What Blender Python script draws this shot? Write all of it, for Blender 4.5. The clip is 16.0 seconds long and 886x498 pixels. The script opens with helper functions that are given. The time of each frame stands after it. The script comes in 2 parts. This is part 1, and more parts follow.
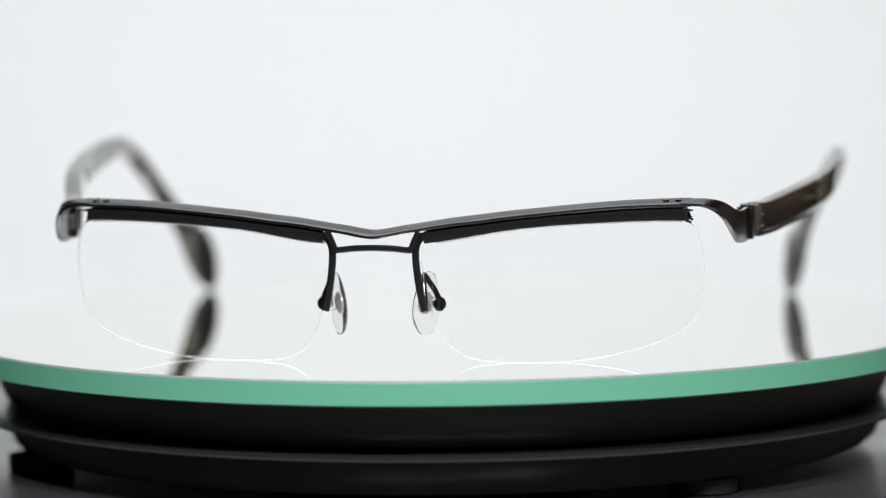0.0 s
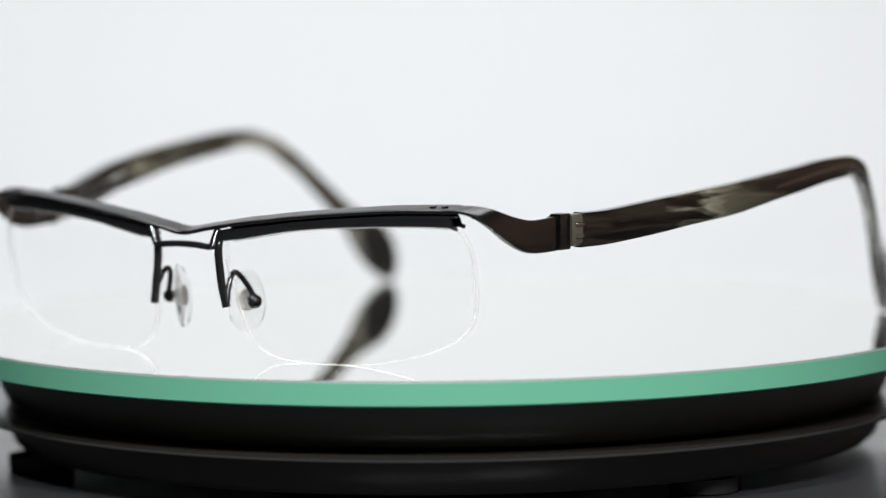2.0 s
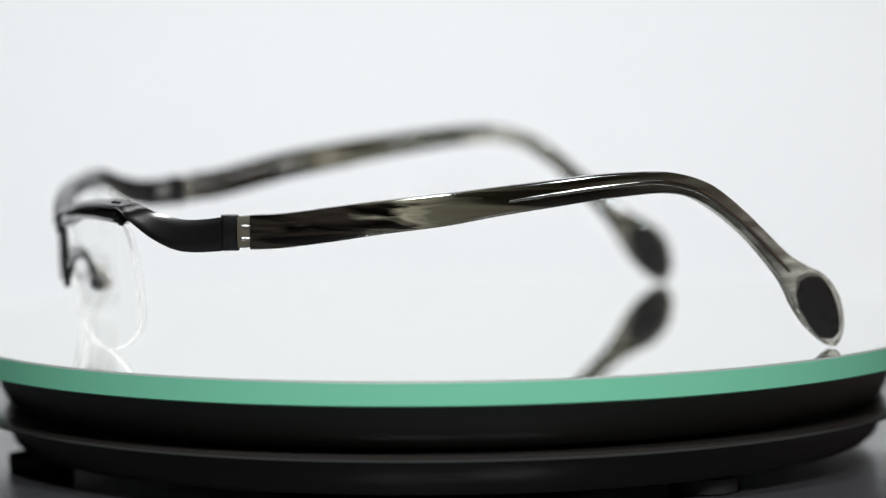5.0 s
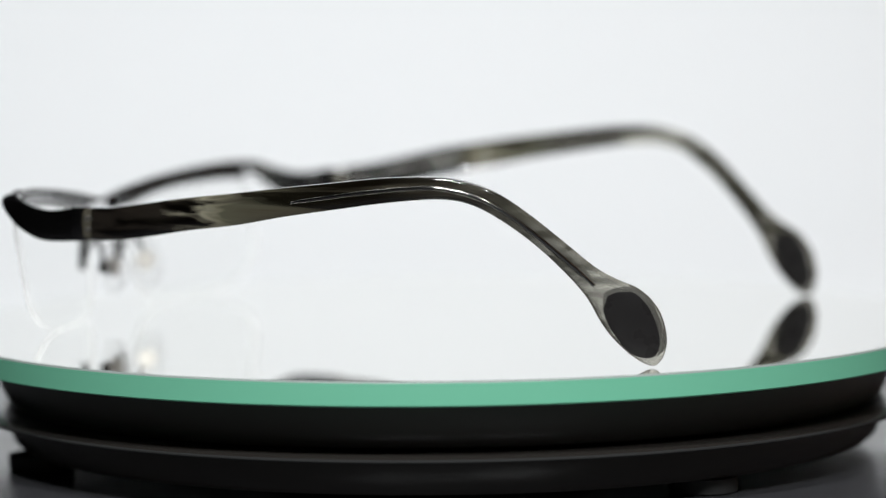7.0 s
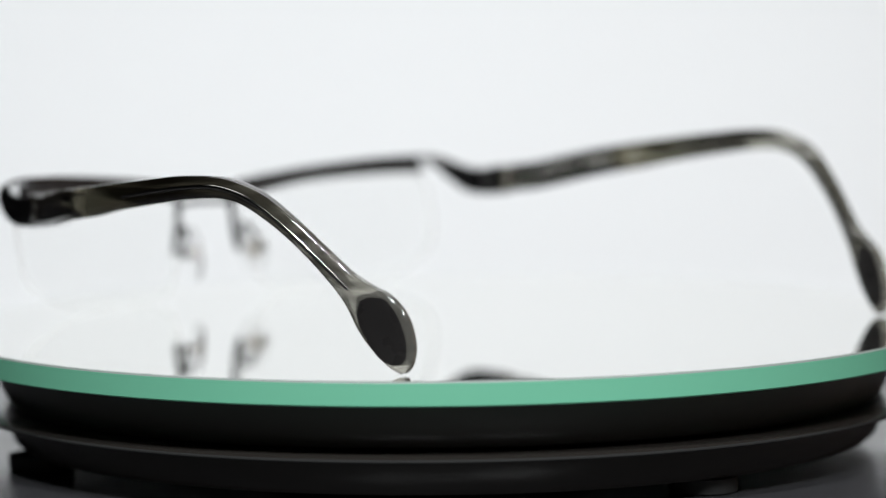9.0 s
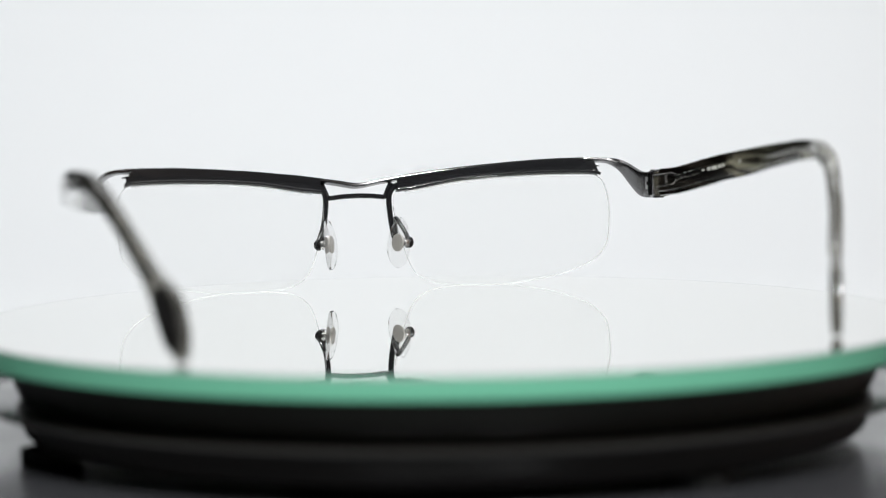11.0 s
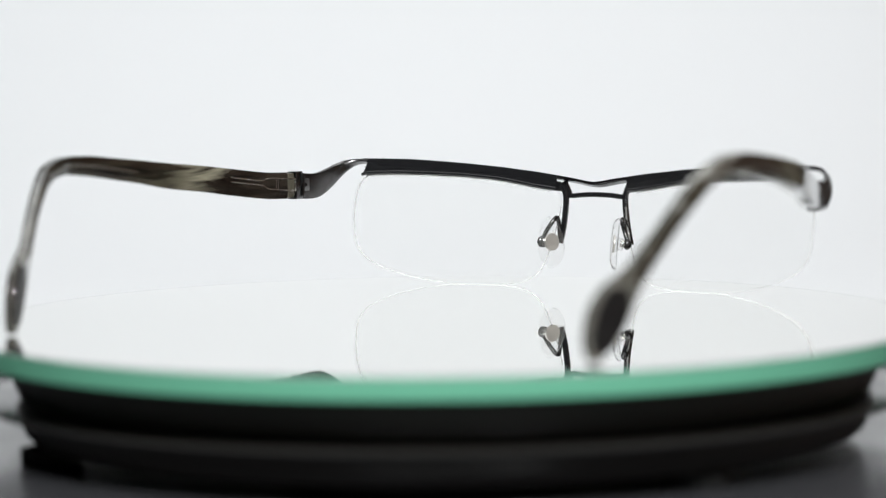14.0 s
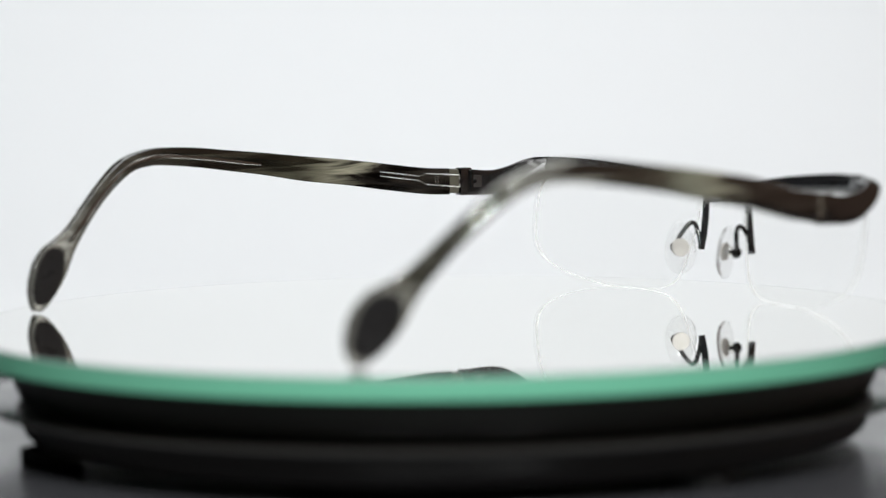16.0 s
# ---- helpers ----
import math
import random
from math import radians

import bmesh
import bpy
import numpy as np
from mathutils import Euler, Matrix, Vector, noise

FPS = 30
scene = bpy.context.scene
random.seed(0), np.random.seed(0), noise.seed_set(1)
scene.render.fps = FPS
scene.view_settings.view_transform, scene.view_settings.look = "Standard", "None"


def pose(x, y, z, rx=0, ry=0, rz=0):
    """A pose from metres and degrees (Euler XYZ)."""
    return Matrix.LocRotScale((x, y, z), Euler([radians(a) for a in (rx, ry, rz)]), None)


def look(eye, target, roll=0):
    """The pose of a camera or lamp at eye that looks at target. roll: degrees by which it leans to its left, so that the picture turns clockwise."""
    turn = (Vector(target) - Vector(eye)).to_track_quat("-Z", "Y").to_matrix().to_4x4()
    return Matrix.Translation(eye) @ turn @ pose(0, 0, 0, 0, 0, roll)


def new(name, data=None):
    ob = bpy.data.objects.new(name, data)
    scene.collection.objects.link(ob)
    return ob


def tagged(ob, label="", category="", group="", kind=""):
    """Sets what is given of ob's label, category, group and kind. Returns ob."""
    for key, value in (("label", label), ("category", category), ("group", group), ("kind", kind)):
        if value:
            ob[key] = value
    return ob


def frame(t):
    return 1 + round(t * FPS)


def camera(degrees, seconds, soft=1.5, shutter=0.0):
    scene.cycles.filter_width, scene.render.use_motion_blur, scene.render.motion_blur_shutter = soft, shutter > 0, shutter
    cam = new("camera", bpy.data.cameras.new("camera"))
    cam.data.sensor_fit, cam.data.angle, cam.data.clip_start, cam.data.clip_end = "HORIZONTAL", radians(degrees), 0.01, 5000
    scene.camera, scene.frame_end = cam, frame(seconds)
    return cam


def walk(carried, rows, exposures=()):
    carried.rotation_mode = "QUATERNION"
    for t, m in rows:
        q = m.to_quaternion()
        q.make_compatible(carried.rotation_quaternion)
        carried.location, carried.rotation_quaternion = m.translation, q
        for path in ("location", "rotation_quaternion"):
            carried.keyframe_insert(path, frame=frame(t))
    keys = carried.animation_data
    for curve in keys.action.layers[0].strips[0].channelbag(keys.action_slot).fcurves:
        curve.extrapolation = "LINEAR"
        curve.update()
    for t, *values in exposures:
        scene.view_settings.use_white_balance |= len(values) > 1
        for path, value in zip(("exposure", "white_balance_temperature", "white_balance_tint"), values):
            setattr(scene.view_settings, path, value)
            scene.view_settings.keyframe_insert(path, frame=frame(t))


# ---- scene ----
cam = camera(16.671, 16.0, soft=1.2)
walk(cam, [
    (0.0, pose(0, -0.62573, 0.06620, 85.307, 0.682, -0.050)),
    (9.0, pose(0, -0.62573, 0.06620, 85.307, 0.682, -0.050)),
    (10.2, pose(0, -0.64231, 0.06687, 85.370, 0.682, -0.050)),
    (16.0, pose(0, -0.64231, 0.06687, 85.370, 0.682, -0.050)),
])
# the lens is focused on a spot in the place; the spot travels when the focus is pulled
focus_spot = new("focus_spot")
focus_spot.empty_display_size = 0.01
tagged(focus_spot, kind="structure")
cam.data.dof.use_dof = True
cam.data.dof.focus_object = focus_spot
cam.data.dof.aperture_fstop = 8.8

# ---- world and lamps ----
world = bpy.data.worlds.new("studio")
scene.world = world
world.use_nodes = True
world.node_tree.nodes["Background"].inputs[0].default_value = (0.9, 0.95, 1.0, 1)
world.node_tree.nodes["Background"].inputs[1].default_value = 0.075


def softbox(name, eye, target, sx, sy, power, colour):
    data = bpy.data.lights.new(name, "AREA")
    data.shape, data.size, data.size_y, data.energy, data.color = "RECTANGLE", sx, sy, power, colour
    ob = new(name, data)
    ob.matrix_world = look(eye, target)
    return ob


softbox("overhead_softbox", (-0.03, 0.25, 0.72), (-0.03, 0.25, 0), 0.7, 0.6, 2.47, (0.965, 0.985, 1.0))
# added lamp out of view, only to bring the paper sweep up to white
softbox("backdrop_fill", (-0.12, 0.12, 0.62), (-0.12, 0.56, -0.08), 0.9, 0.25, 1.19, (0.965, 0.985, 1.0))
for x, z in ((-0.10, 0.46), (0.16, 0.40)):
    softbox("front_lamp", (x, -0.52, z), (0, 0, 0), 0.06, 0.06, 3.0, (0.96, 0.99, 1.0))

# ---- materials ----


def material(name, base, rough=0.5, metal=0.0, **more):
    m = bpy.data.materials.new(name)
    m.use_nodes = True
    p = m.node_tree.nodes["Principled BSDF"]
    p.inputs["Base Color"].default_value = (*base, 1)
    p.inputs["Roughness"].default_value = rough
    p.inputs["Metallic"].default_value = metal
    for key, value in more.items():
        p.inputs[key.replace("_", " ")].default_value = value
    return m


def grain(m, scale, low, high, socket="Roughness", stretch=(1, 1, 1), bump=0.0, bump_scale=None):
    """Noise on a socket, from low to high, and on the bump."""
    t = m.node_tree
    p = t.nodes["Principled BSDF"]
    co = t.nodes.new("ShaderNodeTexCoord")
    mp = t.nodes.new("ShaderNodeMapping")
    mp.inputs["Scale"].default_value = stretch
    n = t.nodes.new("ShaderNodeTexNoise")
    n.inputs["Scale"].default_value, n.inputs["Detail"].default_value = scale, 5
    t.links.new(co.outputs["Object"], mp.inputs[0])
    t.links.new(mp.outputs[0], n.inputs["Vector"])
    r = t.nodes.new("ShaderNodeMapRange")
    r.inputs["From Min"].default_value, r.inputs["From Max"].default_value = 0.3, 0.7
    r.inputs["To Min"].default_value, r.inputs["To Max"].default_value = low, high
    t.links.new(n.outputs[0], r.inputs[0])
    t.links.new(r.outputs[0], p.inputs[socket])
    if bump:
        b = t.nodes.new("ShaderNodeBump")
        b.inputs["Strength"].default_value, b.inputs["Distance"].default_value = bump, 0.0002
        n2 = t.nodes.new("ShaderNodeTexNoise")
        n2.inputs["Scale"].default_value, n2.inputs["Detail"].default_value = bump_scale or scale * 6, 4
        t.links.new(mp.outputs[0], n2.inputs["Vector"])
        t.links.new(n2.outputs[0], b.inputs["Height"])
        t.links.new(b.outputs[0], p.inputs["Normal"])
    return m


paper = grain(material("white_paper", (0.86, 0.87, 0.88), 0.9), 40, 0.85, 0.95, bump=0.1)
room_paint = grain(material("room_paint", (0.025, 0.025, 0.027), 0.8), 6, 0.7, 0.9)
warm_paint = grain(material("brown_paint", (0.34, 0.22, 0.16), 0.8), 6, 0.7, 0.9)
acrylic = grain(material("black_acrylic", (0.05, 0.05, 0.054), 0.2), 30, 0.16, 0.26)
plastic = grain(material("black_plastic", (0.030, 0.026, 0.023), 0.42), 60, 0.38, 0.48)
base_plastic = grain(material("black_base_plastic", (0.032, 0.029, 0.027), 0.38, Specular_IOR_Level=0.3), 60, 0.32, 0.44, bump=0.05, bump_scale=900)
tray_plastic = grain(material("glossy_black_plastic", (0.024, 0.021, 0.019), 0.18, Specular_IOR_Level=0.35), 60, 0.14, 0.22)
rubber = material("black_rubber", (0.012, 0.012, 0.012), 0.7)
glass_edge = grain(material("ground_glass_edge", (0.22, 0.66, 0.44), 0.4), 120, 0.34, 0.46)
# the ground edge lets light through as well
_t = glass_edge.node_tree
_tr, _mx = _t.nodes.new("ShaderNodeBsdfTranslucent"), _t.nodes.new("ShaderNodeMixShader")
_tr.inputs["Color"].default_value, _mx.inputs[0].default_value = (0.50, 0.92, 0.74, 1), 0.35
_t.links.new(_t.nodes["Principled BSDF"].outputs[0], _mx.inputs[1])
_t.links.new(_tr.outputs[0], _mx.inputs[2])
_t.links.new(_mx.outputs[0], _t.nodes["Material Output"].inputs["Surface"])
arris = material("ground_arris", (0.22, 0.26, 0.24), 0.35)
silver = grain(material("mirror_silvering", (0.93, 0.933, 0.903), 0.0, 1.0), 25, 0.0, 0.03)
edge_line = material("grey_edge_line", (0.7, 0.72, 0.69), 0.08, 1.0)
lens_glass = material("coated_lens_resin", (0.98, 0.982, 0.978), 0.0, Transmission_Weight=1.0, IOR=1.01)
lens_bevel = material("lens_edge", (0.95, 0.96, 0.93), 0.25)


def veil(m, colour, share, gloss=False):
    """Clear with a pale sheen: mostly lets light straight through, partly scatters it."""
    t = m.node_tree
    tr, tl, mx = t.nodes.new("ShaderNodeBsdfTransparent"), t.nodes.new("ShaderNodeBsdfTranslucent"), t.nodes.new("ShaderNodeMixShader")
    df, half = t.nodes.new("ShaderNodeBsdfDiffuse"), t.nodes.new("ShaderNodeMixShader")
    tl.inputs["Color"].default_value = df.inputs["Color"].default_value = (*colour, 1)
    half.inputs[0].default_value = 0.3
    t.links.new(tl.outputs[0], half.inputs[1])
    t.links.new(df.outputs[0], half.inputs[2])
    mx.inputs[0].default_value = share
    t.links.new(tr.outputs[0], mx.inputs[1])
    t.links.new(half.outputs[0], mx.inputs[2])
    gl, top = t.nodes.new("ShaderNodeBsdfGlossy"), t.nodes.new("ShaderNodeMixShader")
    fr, more = t.nodes.new("ShaderNodeFresnel"), t.nodes.new("ShaderNodeMath")
    gl.inputs["Roughness"].default_value, fr.inputs["IOR"].default_value, more.inputs[1].default_value = 0.05, 1.07, 0.03
    t.links.new(fr.outputs[0], more.inputs[0])
    t.links.new(more.outputs[0], top.inputs[0])
    t.links.new(mx.outputs[0], top.inputs[1])
    t.links.new(gl.outputs[0], top.inputs[2])
    t.links.new((top if gloss else mx).outputs[0], t.nodes["Material Output"].inputs["Surface"])
    return m


veil(lens_bevel, (0.95, 0.95, 0.92), 0.08)
nylon = veil(material("clear_nylon", (0.93, 0.94, 0.90), 0.3), (0.96, 0.96, 0.94), 0.28)
silicone = veil(material("clear_silicone", (0.985, 0.985, 0.98), 0.05), (0.98, 0.98, 0.97), 0.05, True)
gunmetal = grain(material("gunmetal", (0.12, 0.117, 0.118), 0.22, 1.0), 700, 0.20, 0.25, stretch=(1, 6, 6))
black_metal = grain(material("black_lacquered_metal", (0.012, 0.012, 0.013), 0.14, 0.0, Coat_Weight=0.5, Coat_Roughness=0.04), 500, 0.08, 0.14)
steel = grain(material("steel", (0.55, 0.54, 0.52), 0.2, 1.0), 800, 0.15, 0.3)
satin_steel = grain(material("satin_steel", (0.5, 0.475, 0.44), 0.4, 0.7), 500, 0.35, 0.5)
wire_metal = grain(material("wire_metal", (0.34, 0.33, 0.31), 0.14, 1.0), 600, 0.10, 0.18)
plate_metal = grain(material("dull_steel", (0.2, 0.195, 0.19), 0.35, 1.0), 500, 0.28, 0.45)
dark_steel = grain(material("dark_steel", (0.07, 0.07, 0.07), 0.22, 1.0), 800, 0.16, 0.3)
insert_black = grain(material("charcoal_insert", (0.013, 0.012, 0.012), 0.3, Specular_IOR_Level=0.14), 300, 0.22, 0.4)
print_grey = material("pale_print", (0.55, 0.54, 0.5), 0.5)


def acetate_material(name, stops, clear):
    """Dark horn acetate: black at the hinge, cream and olive streaks, smoky clear at the tip. stops: colours along the temple; clear: how clear it is along it."""
    m = material(name, (0.02, 0.018, 0.015), 0.09, Coat_Weight=0.7, Coat_Roughness=0.04, IOR=1.49)
    t = m.node_tree
    p = t.nodes["Principled BSDF"]
    co = t.nodes.new("ShaderNodeTexCoord")
    sep = t.nodes.new("ShaderNodeSeparateXYZ")
    t.links.new(co.outputs["Object"], sep.inputs[0])
    mp = t.nodes.new("ShaderNodeMapping")
    mp.inputs["Scale"].default_value = (200, 22, 420)
    mp.inputs["Rotation"].default_value = (radians(-9), 0, 0)
    t.links.new(co.outputs["Object"], mp.inputs[0])
    n = t.nodes.new("ShaderNodeTexNoise")
    n.inputs["Scale"].default_value, n.inputs["Detail"].default_value, n.inputs["Distortion"].default_value = 1.0, 4, 0.6
    t.links.new(mp.outputs[0], n.inputs["Vector"])
    # place along the temple, shifted by the streaks
    add = t.nodes.new("ShaderNodeMath")
    add.operation = "MULTIPLY_ADD"
    add.inputs[1].default_value = 0.045
    t.links.new(n.outputs[0], add.inputs[0])
    t.links.new(sep.outputs["Y"], add.inputs[2])
    along = t.nodes.new("ShaderNodeMapRange")
    along.inputs["From Min"].default_value, along.inputs["From Max"].default_value = -0.0275, 0.0925
    t.links.new(add.outputs[0], along.inputs[0])
    ramp = t.nodes.new("ShaderNodeValToRGB")
    while len(ramp.color_ramp.elements) < len(stops):
        ramp.color_ramp.elements.new(0.5)
    for e, (at, c) in zip(ramp.color_ramp.elements, stops):
        e.position, e.color = at, (*c, 1)
    t.links.new(along.outputs[0], ramp.inputs[0])
    streak = t.nodes.new("ShaderNodeMix")
    streak.data_type, streak.blend_type = "RGBA", "MULTIPLY"
    cr = t.nodes.new("ShaderNodeValToRGB")
    cr.color_ramp.elements[0].position, cr.color_ramp.elements[0].color = 0.42, (0.12, 0.11, 0.09, 1)
    cr.color_ramp.elements[1].position, cr.color_ramp.elements[1].color = 0.58, (1.6, 1.6, 1.5, 1)
    t.links.new(n.outputs[0], cr.inputs[0])
    fade = t.nodes.new("ShaderNodeMapRange")
    fade.inputs["From Min"].default_value, fade.inputs["From Max"].default_value = 0.5, 0.74
    fade.inputs["To Min"].default_value, fade.inputs["To Max"].default_value = 1.0, 0.15
    t.links.new(along.outputs[0], fade.inputs[0])
    t.links.new(fade.outputs[0], streak.inputs["Factor"])
    t.links.new(ramp.outputs[0], streak.inputs["A"])
    t.links.new(cr.outputs[0], streak.inputs["B"])
    t.links.new(streak.outputs["Result"], p.inputs["Base Color"])
    clearness = t.nodes.new("ShaderNodeValToRGB")
    while len(clearness.color_ramp.elements) < len(clear):
        clearness.color_ramp.elements.new(0.5)
    for e, (at, c) in zip(clearness.color_ramp.elements, clear):
        e.position, e.color = at, (c, c, c, 1)
    t.links.new(along.outputs[0], clearness.inputs[0])
    t.links.new(clearness.outputs[0], p.inputs["Transmission Weight"])
    return m


acetate = {
    1: acetate_material("horn_acetate", [
        (0.0, (0.011, 0.009, 0.0075)), (0.20, (0.011, 0.009, 0.0075)), (0.275, (0.15, 0.14, 0.11)), (0.295, (0.11, 0.102, 0.078)), (0.335, (0.046, 0.044, 0.032)),
        (0.46, (0.030, 0.026, 0.019)), (0.68, (0.028, 0.025, 0.019)), (0.80, (0.09, 0.085, 0.068)), (0.93, (0.55, 0.535, 0.48))],
        [(0.0, 0.0), (0.6, 0.0), (0.8, 0.5), (0.93, 0.88)]),
    -1: acetate_material("horn_acetate_pale_bend", [
        (0.0, (0.011, 0.009, 0.0075)), (0.24, (0.011, 0.009, 0.0075)), (0.29, (0.15, 0.14, 0.11)), (0.40, (0.10, 0.10, 0.08)), (0.45, (0.03, 0.027, 0.02)),
        (0.57, (0.028, 0.025, 0.019)), (0.62, (0.52, 0.51, 0.46)), (0.69, (0.52, 0.51, 0.46)), (0.74, (0.05, 0.047, 0.034)), (0.86, (0.06, 0.056, 0.042)), (0.93, (0.50, 0.485, 0.43))],
        [(0.0, 0.0), (0.57, 0.0), (0.62, 0.5), (0.69, 0.5), (0.74, 0.1), (0.86, 0.3), (0.93, 0.8)]),
}
TEMPLE_LABEL = {1: "dark horn acetate temple with olive and cream streaks", -1: "dark horn acetate temple with a pale clear patch at its bend"}
smoky = grain(material("smoky_acetate", (0.11, 0.10, 0.075), 0.15, Transmission_Weight=0.4, IOR=1.49), 300, 0.1, 0.25)

# ---- mesh helpers (millimetres in, metres out) ----


def part(name, bm, mat, parent=None, label="", smooth=True):
    bmesh.ops.recalc_face_normals(bm, faces=bm.faces)
    for v in bm.verts:
        v.co *= 0.001
    me = bpy.data.meshes.new(name)
    bm.to_mesh(me)
    bm.free()
    if smooth:
        me.polygons.foreach_set("use_smooth", [True] * len(me.polygons))
        me.set_sharp_from_angle(angle=radians(38))
    me.materials.append(mat)
    ob = new(name, me)
    ob.parent = parent
    if label:
        tagged(ob, label)
    return ob


def smooth_rows(rows, n):
    """Catmull-Rom through rows of numbers, n steps between two rows."""
    a = np.array(rows, float)
    p = np.vstack([2 * a[0] - a[1], a, 2 * a[-1] - a[-2]])
    out = []
    for i in range(1, len(p) - 2):
        for u in np.arange(n) / n:
            out.append(0.5 * (2 * p[i] + (p[i + 1] - p[i - 1]) * u + (2 * p[i - 1] - 5 * p[i] + 4 * p[i + 1] - p[i + 2]) * u * u
                              + (3 * p[i] - p[i - 1] - 3 * p[i + 1] + p[i + 2]) * u ** 3))
    out.append(a[-1])
    return np.array(out)


def band(rows, power=6.0, around=24, steps=4):
    """A solid strip. rows: two edges' places and the thickness between its faces (7 numbers). power: how square its section is, one number or by the share of its length."""
    r = smooth_rows(rows, steps) if steps > 1 else np.array(rows, float)
    a, b, th = r[:, :3], r[:, 3:6], r[:, 6]
    mid, half = (a + b) / 2, (a - b) / 2
    tan = np.gradient(mid, axis=0)
    nor = np.cross(tan, half)
    nor /= np.linalg.norm(nor, axis=1)[:, None] + 1e-12
    bm = bmesh.new()
    rings = []
    for i, (m, h, n, w) in enumerate(zip(mid, half, nor, th)):
        ring = []
        square = power(i / (len(mid) - 1)) if callable(power) else power
        for k in range(around):
            f = 2 * math.pi * (k + 0.5) / around
            c, s = math.cos(f), math.sin(f)
            q = (abs(c) ** square + abs(s) ** square) ** (-1 / square)
            cu, su = c * q, s * q
            ring.append(bm.verts.new(m + h * cu + n * (w / 2) * su))
        rings.append(ring)
    for p, q in zip(rings, rings[1:]):
        for k in range(around):
            bm.faces.new((p[k], p[(k + 1) % around], q[(k + 1) % around], q[k]))
    bm.faces.new(rings[0])
    bm.faces.new(rings[-1][::-1])
    return bm


def tube(points, wide, high, up=(0, 0, 1), power=2.0, around=12, steps=5):
    """A rod along points, wide across and high along up."""
    p = smooth_rows(points, steps)
    tan = np.gradient(p, axis=0)
    side = np.cross(tan, np.array(up, float))
    side /= np.linalg.norm(side, axis=1)[:, None] + 1e-12
    top = np.cross(side, tan)
    top /= np.linalg.norm(top, axis=1)[:, None] + 1e-12
    rows = np.hstack([p + side * wide / 2, p - side * wide / 2, np.full((len(p), 1), high)])
    return band(rows, power, around, 1)


def block(lo, hi, bevel=0.2):
    bm = bmesh.new()
    bmesh.ops.create_cube(bm, size=1)
    for v in bm.verts:
        v.co = Vector([(l + h) / 2 + c * (h - l) for c, l, h in zip(v.co, lo, hi)])
    bmesh.ops.bevel(bm, geom=bm.edges[:], offset=bevel, segments=2, affect="EDGES", profile=0.6)
    return bm


def lathe(profile, n=256, caps=True):
    """Turns a profile of (radius, z) about z."""
    bm = bmesh.new()
    rings = [[bm.verts.new((r * math.cos(2 * math.pi * k / n), r * math.sin(2 * math.pi * k / n), z)) for k in range(n)] for r, z in profile]
    for p, q in zip(rings, rings[1:]):
        for k in range(n):
            bm.faces.new((p[k], p[(k + 1) % n], q[(k + 1) % n], q[k]))
    if caps:
        bm.faces.new(rings[0])
        bm.faces.new(rings[-1])
    return bm


def disc_rod(centre, axis, radius, length, n=24, bulge=0.0):
    """A short round rod about axis with rounded ends."""
    m = Vector(axis).to_track_quat("Z", "Y").to_matrix()
    c = Vector(centre)
    h = length / 2
    e = min(radius, length) * 0.2
    bm = lathe([(radius * 0.01, -h - bulge), (radius * 0.55, -h - bulge * 0.7), (radius - e, -h), (radius, -h + e), (radius, h - e), (radius - e, h), (radius * 0.55, h + bulge * 0.7), (radius * 0.01, h + bulge)], n)
    for v in bm.verts:
        v.co = c + m @ v.co
    return bm


# ---- the studio ----


def studio():
    # seamless sheet: lies on the table behind the turntable and sweeps up
    sweep = [(125, -24.2), (300, -24.2), (420, -18), (510, 8), (580, 60), (622, 140), (640, 260), (644, 500), (644, 900)]
    bm = bmesh.new()
    for off in (0, -1.2):
        rings = [[bm.verts.new((x, y - off, z + off)) for x in (-285, -140, 15, 170, 330)] for y, z in smooth_rows(sweep, 4)]
        for p, q in zip(rings, rings[1:]):
            for k in range(4):
                bm.faces.new((p[k], p[k + 1], q[k + 1], q[k]))
    tagged(part("backdrop", bm, paper), "seamless white paper backdrop sweeping up behind the table", "backdrop", kind="structure")
    tagged(part("table", block((-690, -690, -56), (690, 690, -25.6), 2), acrylic), "glossy black acrylic tabletop under the turntable", "table", kind="structure")
    # unseen east wall stands close and brown to give the eyeglasses warm reflections
    for name, lo, hi in (("wall_north", (-1800, 1500, -900), (700, 1560, 1700)), ("wall_south", (-1800, -1560, -900), (700, -1500, 1700)),
                         ("wall_east", (700, -1560, -900), (760, 1560, 1700)), ("wall_west", (-1860, -1560, -900), (-1800, 1560, 1700)),
                         ("floor", (-1860, -1560, -960), (760, 1560, -900)), ("ceiling", (-1860, -1560, 1700), (760, 1560, 1760))):
        tagged(part(name, block(lo, hi, 3), warm_paint if name == "wall_east" else room_paint), "plain " + ("brown" if name == "wall_east" else "dark grey") + " studio " + name.split("_")[0], name.split("_")[0], kind="structure")


studio()

# ---- turntable and mirror ----
GLASS, RIM = 4.57, 101.7
turntable = tagged(new("turntable"), "round black plastic display turntable with a grooved side", "turntable")
platter = part("platter", lathe([(80, -13.7), (89.6, -13.65), (90.4, -13.1), (91.4, -10.8), (92.2, -7.6), (92.3, -GLASS - 1.2), (91.4, -GLASS - 0.15), (60, -GLASS - 0.15)]), plastic, turntable)
tray = part("tray", lathe([(80, -15.2), (97.2, -15.15), (97.5, -15.0), (97.5, -14.55), (97.2, -14.42), (91, -14.3), (80, -14.3)]), tray_plastic, turntable, "thin projecting black tray")
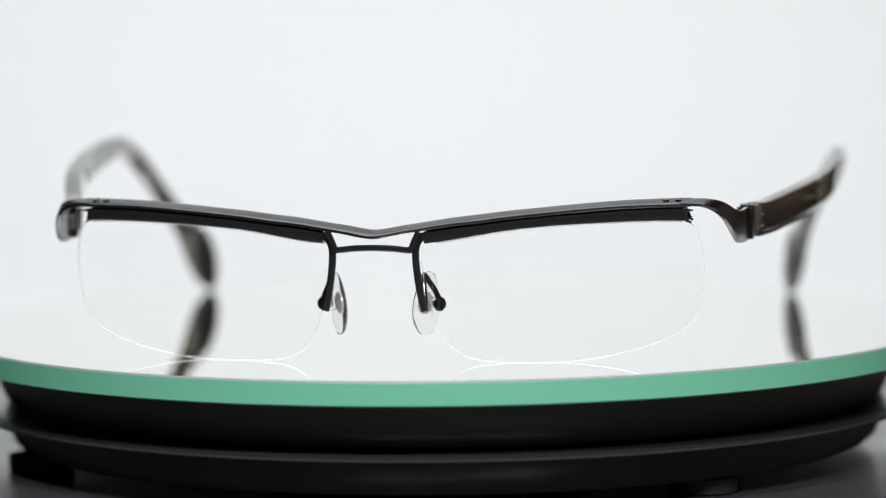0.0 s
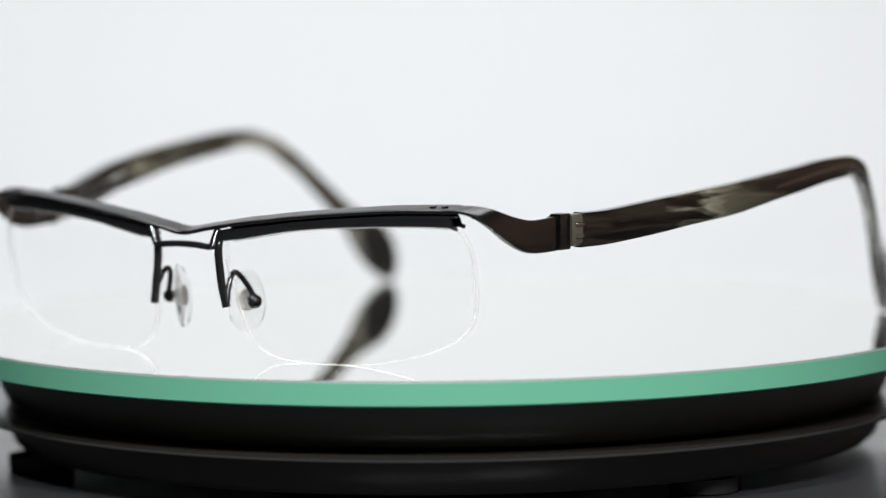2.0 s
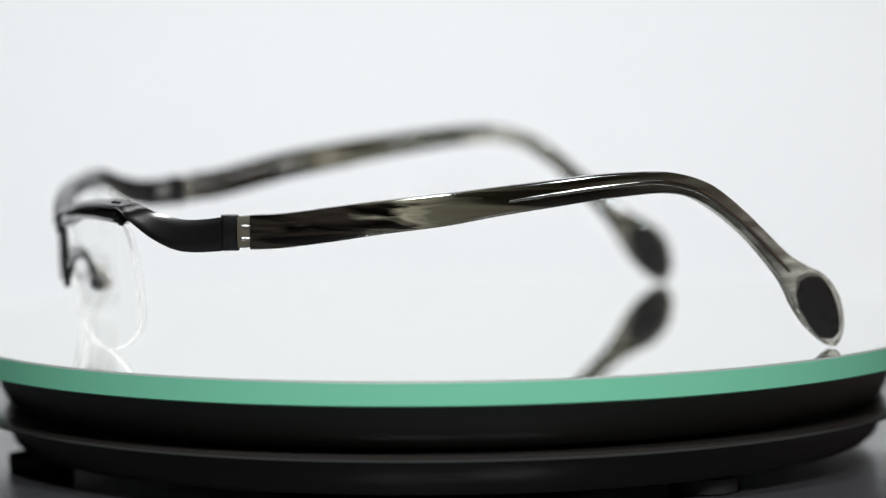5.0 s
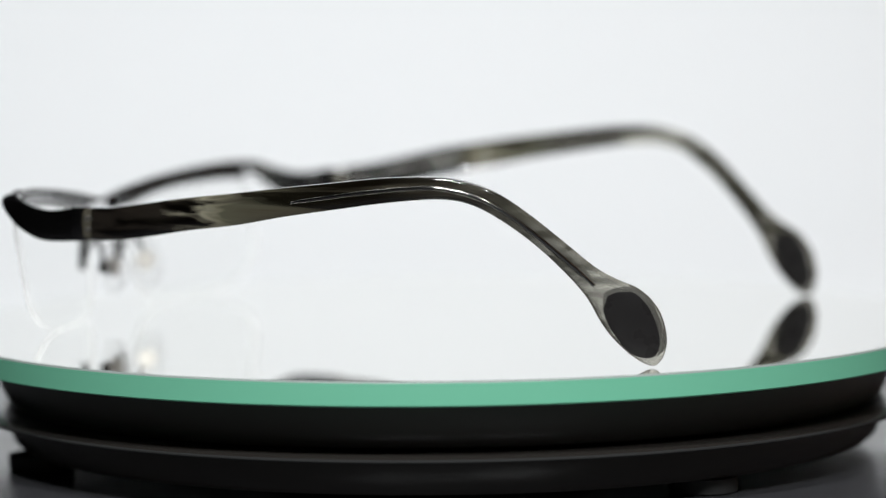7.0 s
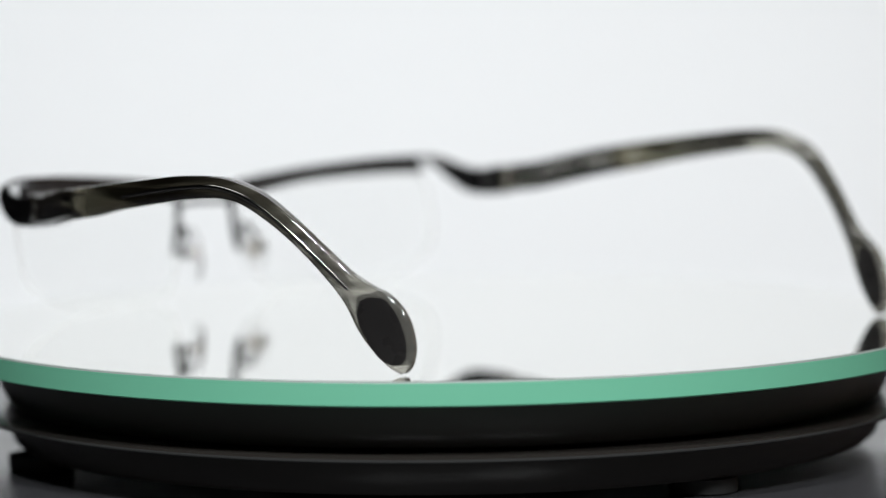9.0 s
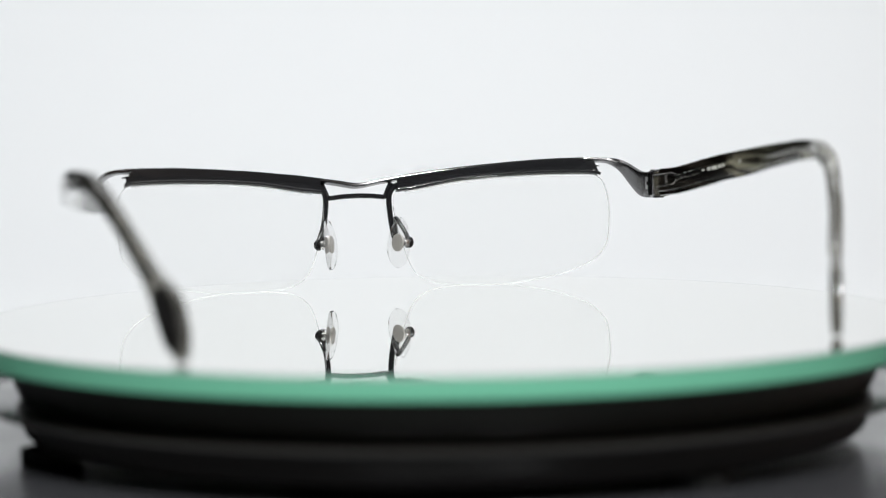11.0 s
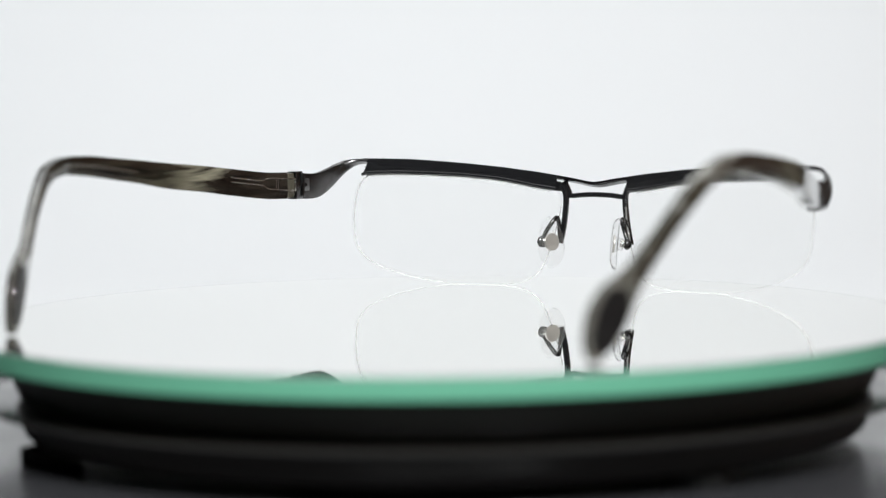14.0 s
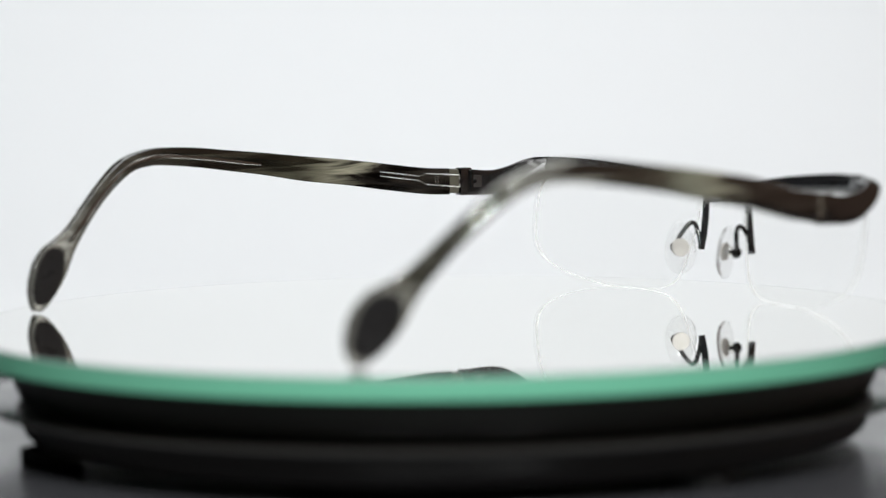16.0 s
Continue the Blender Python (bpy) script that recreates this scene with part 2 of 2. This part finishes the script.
# black ring puts the tray edge's dark reflected line into colour
part("edge_dark_line", lathe([(96.6, -15.15), (97.7, -15.1), (97.95, -14.9), (97.95, -14.7), (97.7, -14.55), (97.45, -14.5)], caps=False), rubber, tray, "black ring painting in the dark line along the tray edge")
part("base", lathe([(80, -22.4), (88.2, -22.3), (89.2, -21.4), (90.8, -17.0), (90.9, -15.3), (80, -15.25)]), base_plastic, turntable)
foot = part("foot", lathe([(6, -25.6), (6.5, -25.2), (6.5, -22.6), (5, -22.3)], 24), rubber, turntable)
foot.location = (-0.0805, -0.029, 0)
for x, y in ((0.048, -0.067), (0.06, 0.055), (-0.03, 0.077)):
    f = foot.copy()
    scene.collection.objects.link(f)
    f.location = (x, y, 0)

mirror = tagged(new("glass_disc"), "round mirrored glass disc with a pale green edge", "glass disc")
part("edge_band", lathe([(RIM - 0.9, -GLASS), (RIM - 0.25, -GLASS), (RIM, -GLASS + 0.25), (RIM, -0.35)], 360, caps=False), glass_edge, mirror, "pale green ground glass edge")
part("arris", lathe([(RIM, -0.35), (RIM - 0.12, -0.14), (RIM - 0.35, 0.0)], 360, caps=False), arris, mirror)
bm = bmesh.new()
bmesh.ops.create_circle(bm, cap_ends=True, segments=360, radius=RIM - 1.4)
part("mirror_face", bm, silver, mirror, "silvered mirror face of the disc", smooth=False)

# added ring: its greyer tint stands in for the rim line seen through glass
part("border", lathe([(RIM - 1.4, 0.0), (RIM - 0.35, 0.0)], 360, caps=False), edge_line, mirror, "thin grey ring added for the line along the disc rim", smooth=False)

# ---- the eyeglasses ----
glasses = tagged(new("eyeglasses"), "half-rim eyeglasses with gunmetal brow bar and dark horn acetate temples", "eyeglasses")


def front_y(x):
    return -80 + 0.0028 * x * x


def mirrored(bm, side):
    if side < 0:
        for v in bm.verts:
            v.co.x = -v.co.x
    return bm


# brow bar: place across, top of the back edge, underside of the front edge
BAR = [(0, 24.65, 23.65), (2, 24.85, 23.85), (5, 25.4, 24.45), (9, 26.0, 25.1), (14.3, 26.8, 25.9), (19.5, 27.4, 26.45), (24.6, 28.0, 27.1), (34.7, 28.9, 28.05), (44.7, 29.6, 28.75), (52, 29.8, 28.9), (57, 29.85, 28.9)]


def brow_bar():
    half = [(x, front_y(x) + 3.1, zt - 0.12, x, front_y(x) + 0.05, zb - 0.15, 0.75) for x, zt, zb in BAR]
    other = [(-r[0], r[1], r[2], -r[3], r[4], r[5], r[6]) for r in half[:0:-1]]
    bar = part("brow_bar", band(other + half, 8, 24, 3), gunmetal, glasses, "brushed gunmetal brow bar dipping over the nose")
    for x in (-54.7, -52.5, 52.5, 54.7):
        part("rivet", disc_rod((x, front_y(x) + 1.7, 29.62), (0, -0.2, 1), 0.62, 0.5, 20), dark_steel, bar)


def endpiece(s):
    rows = [(55, -68.4, 29.55, 55, -71.4, 28.9, 0.75), (57, -67.9, 29.6, 57.2, -70.8, 28.85, 0.75), (59.2, -67.2, 29.55, 59.6, -70.1, 28.55, 0.8), (61.3, -66.0, 29.2, 61.6, -69.3, 27.5, 0.9),
            (62.8, -64.3, 28.5, 62.9, -67.6, 25.9, 1.0), (63.8, -61.8, 27.6, 63.9, -64.8, 23.6, 1.1), (64.5, -58.5, 26.9, 64.6, -60.8, 21.5, 1.15),
            (65.0, -55.3, 26.9, 65.0, -57.0, 20.85, 1.15), (65.7, -51.6, 27.3, 65.7, -51.9, 21.0, 1.15)]
    e = part("endpiece", mirrored(band(rows, 8, 24, 5), s), gunmetal, glasses)
    part("hinge_plate", mirrored(block((64.2, -54.6, 22.9), (65.1, -51.2, 25.8), 0.15), s), plate_metal, e, "small dull steel hinge plate")
    part("hinge_pin", mirrored(disc_rod((64.0, -52.4, 24.4), (1, 0, 0), 0.5, 0.5, 16), s), dark_steel, e)
    k = part("hinge_block", mirrored(block((64.4, -51.9, 21.1), (67.0, -48.7, 27.7), 0.35), s), gunmetal, glasses, "dark steel hinge block")
    part("barrel", mirrored(disc_rod((64.6, -51.6, 24.4), (0, 0, 1), 0.75, 5.6, 16), s), dark_steel, k)


RIM_LOW = [(9.3, 22.3), (11.5, 22.55), (14.4, 22.95), (19.5, 23.85), (24.6, 24.65), (29.7, 25.15), (34.7, 25.5), (44.7, 25.9), (52, 25.95), (55.4, 25.85), (56.2, 26.0)]


def half_rim(s):
    xs = [b[0] for b in BAR]
    rows = []
    for x, z in RIM_LOW:
        top = float(np.interp(x, xs, [b[2] for b in BAR])) - 0.55
        y = front_y(x) + 1.6
        end = x > 56
        rows.append((x, y, top - 0.5 * end, x, y, z, 2.1 - 0.7 * end))
    r = part("half_rim", mirrored(band(rows, 5, 20, 4), s), black_metal, glasses, "glossy black upper lens rim")
    flange = []
    for x, z in RIM_LOW:
        top = float(np.interp(x, xs, [b[1] for b in BAR])) - 0.2
        slant = 0.9 * max(0.0, x - 53.5) / 2.7
        flange.append((x - slant, front_y(x) + 3.3, top + 0.35, x + slant, front_y(x) + 3.3, z + 0.15, 0.5))
    part("rear_flange", mirrored(band(flange, 2.6, 20, 4), s), black_metal, r)
    lip = [(x, front_y(x) + 3.6, z + 0.75) for x, z in RIM_LOW[:-1]] + [(57.2, front_y(57) + 3.4, 26.1)]
    part("rear_lip", mirrored(tube(lip, 0.7, 0.8, around=12), s), black_metal, r)
    x, y = 56, front_y(56) + 1.6
    part("claw", mirrored(band([(54.6, y + 0.3, 26.7, 54.6, y + 0.3, 25.95, 1.9), (56, y + 0.1, 26.3, 56, y + 0.1, 25.75, 1.5), (57.0, y - 0.1, 25.75, 57.0, y - 0.1, 25.45, 1.0)], 3, 14, 3), s), black_metal, r)
    part("claw", mirrored(band([(54.8, y - 0.1, 28.3, 54.8, y - 0.1, 27.2, 1.9), (56.2, y - 0.2, 28.2, 56.2, y - 0.2, 27.5, 1.6), (57.4, y - 0.3, 27.95, 57.4, y - 0.3, 27.7, 1.1)], 3, 14, 3), s), black_metal, r)
    post = [(10.6, front_y(10) + 1.5, 24.2), (9.0, front_y(9) + 1.5, 23.6), (7.9, front_y(8) + 1.5, 22.0), (7.7, front_y(8) + 1.5, 20.0), (7.95, front_y(8) + 1.55, 17), (8.45, front_y(8) + 1.6, 13.5), (9.2, front_y(9) + 1.8, 10.0)]
    part("nose_post", mirrored(tube(post, 1.3, 1.4, up=(0, 1, 0), power=4, around=16), s), black_metal, r)


def bridge():
    half = [(0, 21.6), (3.5, 21.5), (6.0, 21.25), (7.0, 21.35), (7.6, 22.6), (8.5, 24.6)]
    pts = [(-x, front_y(x) + 0.6, z) for x, z in half[:0:-1]] + [(x, front_y(x) + 0.6, z) for x, z in half]
    part("bridge", tube(pts, 1.2, 1.4, up=(0, 1, 0), power=4, around=16), black_metal, glasses, "thin black nose bridge")


LENS = [(8.6, 21.5), (8.5, 19), (9.0, 15.2), (10.4, 9.9), (12.0, 5.2), (13.8, 2.7), (17.0, 0.95), (20.7, 0.35), (26, 0.05), (34, 0.15), (39, 0.7), (44.1, 1.6), (49.2, 2.95), (54.2, 5.1), (56.8, 7.3),
        (58.3, 10), (59.0, 14.4), (59.1, 18.6), (58.6, 22.3), (57.3, 25.0), (54, 26.4), (44.7, 26.4), (34.7, 26.0), (24.6, 25.2), (14.4, 23.6), (10.2, 22.9)]


def lens_y(x, z):
    return front_y(x) + 0.9 + 0.15 * (28 - z)


def lens_part(s):
    ring = smooth_rows(LENS + LENS[:1], 4)[:-1]
    c = ring.mean(axis=0)
    bm = bmesh.new()
    n = len(ring)
    faces = []
    for back in (0, 1.7):
        rows = []
        for f in (1.0, 0.75, 0.5, 0.25):
            rows.append([bm.verts.new((x, lens_y(x, z) + back, z)) for x, z in (c + (ring - c) * f)])
        mid = bm.verts.new((c[0], lens_y(*c) + back, c[1]))
        for p, q in zip(rows, rows[1:]):
            for k in range(n):
                bm.faces.new((p[k], p[(k + 1) % n], q[(k + 1) % n], q[k]))
        for k in range(n):
            bm.faces.new((rows[-1][k], rows[-1][(k + 1) % n], mid))
        faces.append(rows[0])
    for k in range(n):
        bm.faces.new((faces[0][k], faces[0][(k + 1) % n], faces[1][(k + 1) % n], faces[1][k]))
    for k in range(n):
        bm.faces.ensure_lookup_table()
        bm.faces[-1 - k].material_index = 1
    lens = part("lens", mirrored(bm, s), lens_glass, glasses, "clear spectacle lens, half-rimmed")
    lens.data.materials.append(lens_bevel)
    lens.visible_shadow = False
    # bevelled edge of the lens
    out = smooth_rows(LENS[1:21], 4)
    rows = []
    for x, z in out:
        d = np.array([x, z]) - c
        d /= np.linalg.norm(d)
        rows.append((x + d[0] * 0.05, lens_y(x, z) + 0.1, z + d[1] * 0.05, x + d[0] * 0.05, lens_y(x, z) + 0.8, z + d[1] * 0.05, 0.12))
    rim = part("bevel_edge", mirrored(band(rows, 3, 10, 1), s), nylon, lens, "pale polished lens edge")
    rim.visible_shadow = False
    # pale strip that models the bevel's highlight just below the rim
    under = [(x, front_y(x) + 1.1, z - 0.12, x, front_y(x) + 3.5, z - 0.12, 0.3) for x, z in RIM_LOW[1:-1]]
    top = part("upper_glint", mirrored(band(under, 3, 12, 3), s), nylon, lens, "pale strip for the highlight on the lens edge under the rim")
    top.visible_shadow = False


def nose_pad(s):
    normal = Vector((-0.89, 0.44, 0.09)).normalized()
    side = normal.cross(Vector((0, 0, 1))).normalized()
    upv = side.cross(normal)
    c = Vector((8.15, -71.1, 10.8))
    # clear pad: a drop-shaped cushion, hollowed towards the arm
    bm = bmesh.new()
    rings = []
    for d, f in ((-0.5, 0.12), (-0.6, 0.6), (-0.75, 0.86), (-0.55, 0.97), (0.0, 1.0), (0.5, 0.93), (0.85, 0.7), (0.95, 0.2)):
        ring = []
        for k in range(36):
            a = 2 * math.pi * k / 36
            w = 3.6 * (1 - 0.2 * math.sin(a))
            ring.append(bm.verts.new(c + side * (f * w * math.cos(a)) + upv * (f * 6.0 * math.sin(a)) + normal * (d - 0.35 * (f * math.sin(a)) ** 2)))
        rings.append(ring)
    for p, q in zip(rings, rings[1:]):
        for k in range(36):
            bm.faces.new((p[k], p[(k + 1) % 36], q[(k + 1) % 36], q[k]))
    bm.faces.new(rings[0])
    bm.faces.new(rings[-1])
    pad = part("nose_pad", mirrored(bm, s), silicone, glasses, "clear silicone nose pad")
    pad.visible_shadow = False
    part("core", mirrored(disc_rod(c + normal * 0.1, normal, 2.1, 0.5, 28), s), satin_steel, pad, "satin steel disc inside the pad")
    part("pad_box", mirrored(disc_rod(c - normal * 1.35, normal, 1.35, 1.3, 24, 0.1), s), silicone, pad)
    b = Vector((11.05, -72.1, 10.7))
    arm = [(9.3, -77.9, 10.9), (9.0, -77.2, 13.2), (8.75, -76.1, 15.5), (8.6, -74.8, 16.3), (9.1, -73.6, 15.3), (10.1, -72.7, 13.4), (10.8, -72.3, 11.8), (b.x, b.y, b.z + 0.6)]
    a = part("pad_arm", mirrored(tube(arm, 1.05, 1.05), s), dark_steel, glasses, "bent dark wire arm of the nose pad")
    part("screw", mirrored(disc_rod(b + normal * 0.1, normal, 1.35, 1.0, 24, 0.6), s), dark_steel, a)
    part("holder", mirrored(disc_rod(b + normal * 1.0, normal, 0.95, 1.6, 20), s), steel, a, "bright steel pad holder")


# how far out each temple stands along its length, and how much higher than the outline it rides
ALONG = [-52, -40, -28, -17, -4, 10, 24, 35, 45, 53, 58, 63, 70]
OUT = {1: [66.8, 70.8, 75.4, 78.6, 80.5, 81.3, 81.2, 79.3, 75.5, 71.9, 70.1, 68.3, 65.8],
       -1: [66.8, 70.0, 73.7, 76.5, 78.2, 79.0, 79.2, 78.2, 75.2, 71.9, 70.1, 68.3, 65.8]}
LIFT = {1: [0, 0, 0.1, 0.2, 0.5, 0.6, 0.4, 0.3, 0, 0, 0, 0, 0],
        -1: [0.2, 0.9, 1.9, 2.6, 3.1, 3.3, 3.0, 1.9, 0.6, 0.2, 0, 0, 0]}
# the second temple sits a little further forward along its rear half
BACK = {1: [0] * 13, -1: [0, 0, -0.2, -0.4, -0.6, -0.8, -0.9, -0.9, -0.9, -0.9, -0.9, -0.9, -0.9]}


def temple_x(y, s):
    return float(np.interp(y, ALONG, OUT[s]))


def temple_lift(y, s):
    return float(np.interp(y, ALONG, LIFT[s]))


def temple_back(y, s):
    return y + float(np.interp(y, ALONG, BACK[s]))


# upper and lower outline of a temple: y, z, y, z
TEMPLE = [(-46.4, 27.7, -46.5, 21.3), (-40.4, 28.0, -40.6, 21.6), (-31.2, 29.2, -31.3, 22.8), (-23.2, 30.2, -23.3, 24.0), (-12.2, 31.2, -12.3, 25.2), (-2.7, 32.1, -2.7, 26.7),
          (8, 33.1, 8.2, 28.2), (16, 34.0, 16.5, 29.4), (24.4, 34.4, 24.0, 30.2), (29.5, 34.1, 28, 30.3), (34.6, 32.8, 32, 29.7), (38.6, 30.8, 35.8, 28), (43.6, 27.1, 40.2, 25.1),
          (48.6, 22.7, 44.7, 21.3), (53.6, 18.2, 49, 16.7), (57.5, 15.9, 51.6, 13.4), (60.5, 14.5, 53, 11), (63, 12.3, 54.3, 8.4), (64.8, 9.2, 56.2, 5.6), (65.6, 5.1, 58.6, 3.0), (65.0, 2.0, 61, 1.1), (63.9, 0.5, 62.8, 0.3)]
GROOVE = [(-1, 29.4), (3.6, 30.0), (14.1, 31.4), (24.4, 32.4), (29.5, 32.0), (34.6, 30.6), (39.6, 27.6), (44.6, 23.6), (49.6, 18.9), (53.4, 15.2)]
INSERT = [(55.4, 13.6), (57.5, 14.3), (60.5, 13.4), (63, 10.3), (64.4, 6.1), (64.2, 3.0), (62.6, 1.9), (59.5, 3.0), (56.6, 6.9), (55.2, 10.6)]


def temple_thick(y, z):
    return float(np.interp(y, [-49, -20, 20, 45, 56, 66], [3.6, 3.3, 2.9, 2.45, 2.4, 2.0]))


def temple_mid(y, s):
    """Place across of a temple's middle sheet."""
    return temple_x(y, s) - float(np.interp(y, [-49, 20, 66], [1.8, 1.6, 1.2]))


def temple(s):
    rows = []
    for y1, z1, y2, z2 in TEMPLE:
        ym = (y1 + y2) / 2
        th, up = temple_thick(ym, z1), temple_lift(ym, s)
        rows.append((temple_mid(y1, s), temple_back(y1, s), z1 + up, temple_mid(y2, s), temple_back(y2, s), z2 + up, th))
    t = part("temple", mirrored(band(rows, lambda u: float(np.interp(u, [0.3, 0.6], [7, 3.6])), 40, 5), s), acetate[s], glasses, TEMPLE_LABEL[s])
    core = [(temple_mid(y, s), temple_back(y, s), z + temple_lift(y, s)) for y, z in GROOVE]
    rows = []
    for k, (x, y, z) in enumerate(core):
        th = temple_thick(y, z)
        e = 0.62 if 0 < k < len(core) - 1 else 0.4
        tz = np.array(core[min(k + 1, len(core) - 1)]) - np.array(core[max(k - 1, 0)])
        n = np.array([0, -tz[2], tz[1]])
        n = n / np.linalg.norm(n)
        rows.append((x, y + n[1] * e, z + n[2] * e, x, y - n[1] * e, z - n[2] * e, th + 0.45))
    part("core_wire", mirrored(band(rows, 3, 24, 4), s), wire_metal, t, "dark metal core wire")
    ring = smooth_rows(INSERT + INSERT[:1], 4)[:-1]
    bm = bmesh.new()
    mid = ring.mean(axis=0)
    faces = []
    for o, f in ((1.36, 0.05), (1.37, 0.3), (1.34, 0.6), (1.28, 0.9), (1.1, 1.03), (-1.1, 1.03), (-1.28, 0.9), (-1.34, 0.6), (-1.37, 0.3), (-1.36, 0.05)):
        faces.append([])
        for y, z in mid + (ring - mid) * f * 1.0:
            faces[-1].append(bm.verts.new((temple_mid(y, s) + o, temple_back(y, s), z)))
    n = len(ring)
    for p, q in zip(faces, faces[1:]):
        for k in range(n):
            bm.faces.new((p[k], p[(k + 1) % n], q[(k + 1) % n], q[k]))
    bm.faces.new(faces[0])
    bm.faces.new(faces[-1])
    part("tip_insert", mirrored(bm, s), insert_black, t, "charcoal oval insert in the temple tip")
    spacer = [(temple_x(y, s) - 1.8, y, z1, temple_x(y, s) - 1.8, y, z2, 3.2) for y, z1, z2 in ((-48.7, 27.4, 21.6), (-47.5, 27.5, 21.6), (-46.42, 27.6, 21.7))]
    part("spacer", mirrored(band(spacer, 5, 24, 2), s), smoky, t, "smoky translucent acetate end")
    for z in (25.6, 23.4):
        part("pin", mirrored(disc_rod((temple_x(-47.6, s) - 0.22, -47.5, z), (0.25, 1, 0), 0.4, 2.0, 12), s), steel, t)

    # spring hinge on the inner face
    def inner(y, z):
        return (temple_mid(y, s) - temple_thick(y, 0) / 2 - 0.02, y, z + temple_lift(y, s))

    rods = [((-48.4, 26.0), (-40.4, 26.6)), ((-48.4, 23.2), (-40.4, 24.0)), ((-48.3, 26.0), (-48.3, 23.2)), ((-43.2, 26.4), (-43.2, 23.7)), ((-42.6, 26.4), (-42.6, 23.8)), ((-40.4, 26.6), (-38.8, 26.0)), ((-40.4, 24.0), (-38.8, 25.0)),
            ((-38.8, 26.0), (-30, 27.2)), ((-38.8, 25.0), (-30, 26.2))]
    for (y1, z1), (y2, z2) in rods:
        part("clip_rod", mirrored(tube([inner(y1, z1), inner((y1 + y2) / 2, (z1 + z2) / 2), inner(y2, z2)], 0.3, 0.3, up=(1, 0, 0), around=8, steps=3), s), steel, t)
    # print on the inner face: plain bars
    y = -29.5
    for w in (1.6, 0.9, 2.4, 1.1, 1.9, 0.8, 2.2, 1.2):
        zc = 26.6 + (y + 30) * 0.12
        part("print_bar", mirrored(band([(*inner(y, zc + 0.35), *inner(y, zc - 0.35), 0.06), (*inner(y + w, zc + 0.45), *inner(y + w, zc - 0.25), 0.06)], 6, 8, 1), s), print_grey, t)
        y += w + 0.5
    return t


temples = {}
brow_bar()
bridge()
for s in (1, -1):
    endpiece(s)
    half_rim(s)
    lens_part(s)
    nose_pad(s)
    temples[s] = temple(s)

# ---- movement ----
TURN = -14.154  # degrees a second


def motions():
    times = [0.5 * k for k in range(33)]
    walk(glasses, [(t, pose(0, 0, 0, 0, 0, -10 + TURN * t) @ pose(0.001, 0, 0)) for t in times])
    walk(mirror, [(t, pose(0, 0, 0, 0, 0, TURN * t)) for t in times])
    walk(platter, [(t, pose(0, 0, 0, 0, 0, TURN * t)) for t in times])
    # the temples give a little on their hinges while the focus is pulled
    for s, angle in ((1, 0.5), (-1, -0.7)):
        closed = pose(s * 0.0655, -0.05, 0) @ pose(0, 0, 0, 0, 0, angle) @ pose(-s * 0.0655, 0.05, 0)
        walk(temples[s], [(0, pose(0, 0, 0)), (9.2, pose(0, 0, 0)), (11.2, closed), (16, closed)])
    near, far = pose(0, -0.078, 0.03), pose(0, 0.075, 0.03)
    walk(focus_spot, [(0, near), (9.0, near), (9.1, pose(0, -0.03, 0.03)), (9.2, pose(0, -0.02, 0.03)), (10.2, pose(0, 0.06, 0.03)), (11.2, far), (16, far)])


motions()
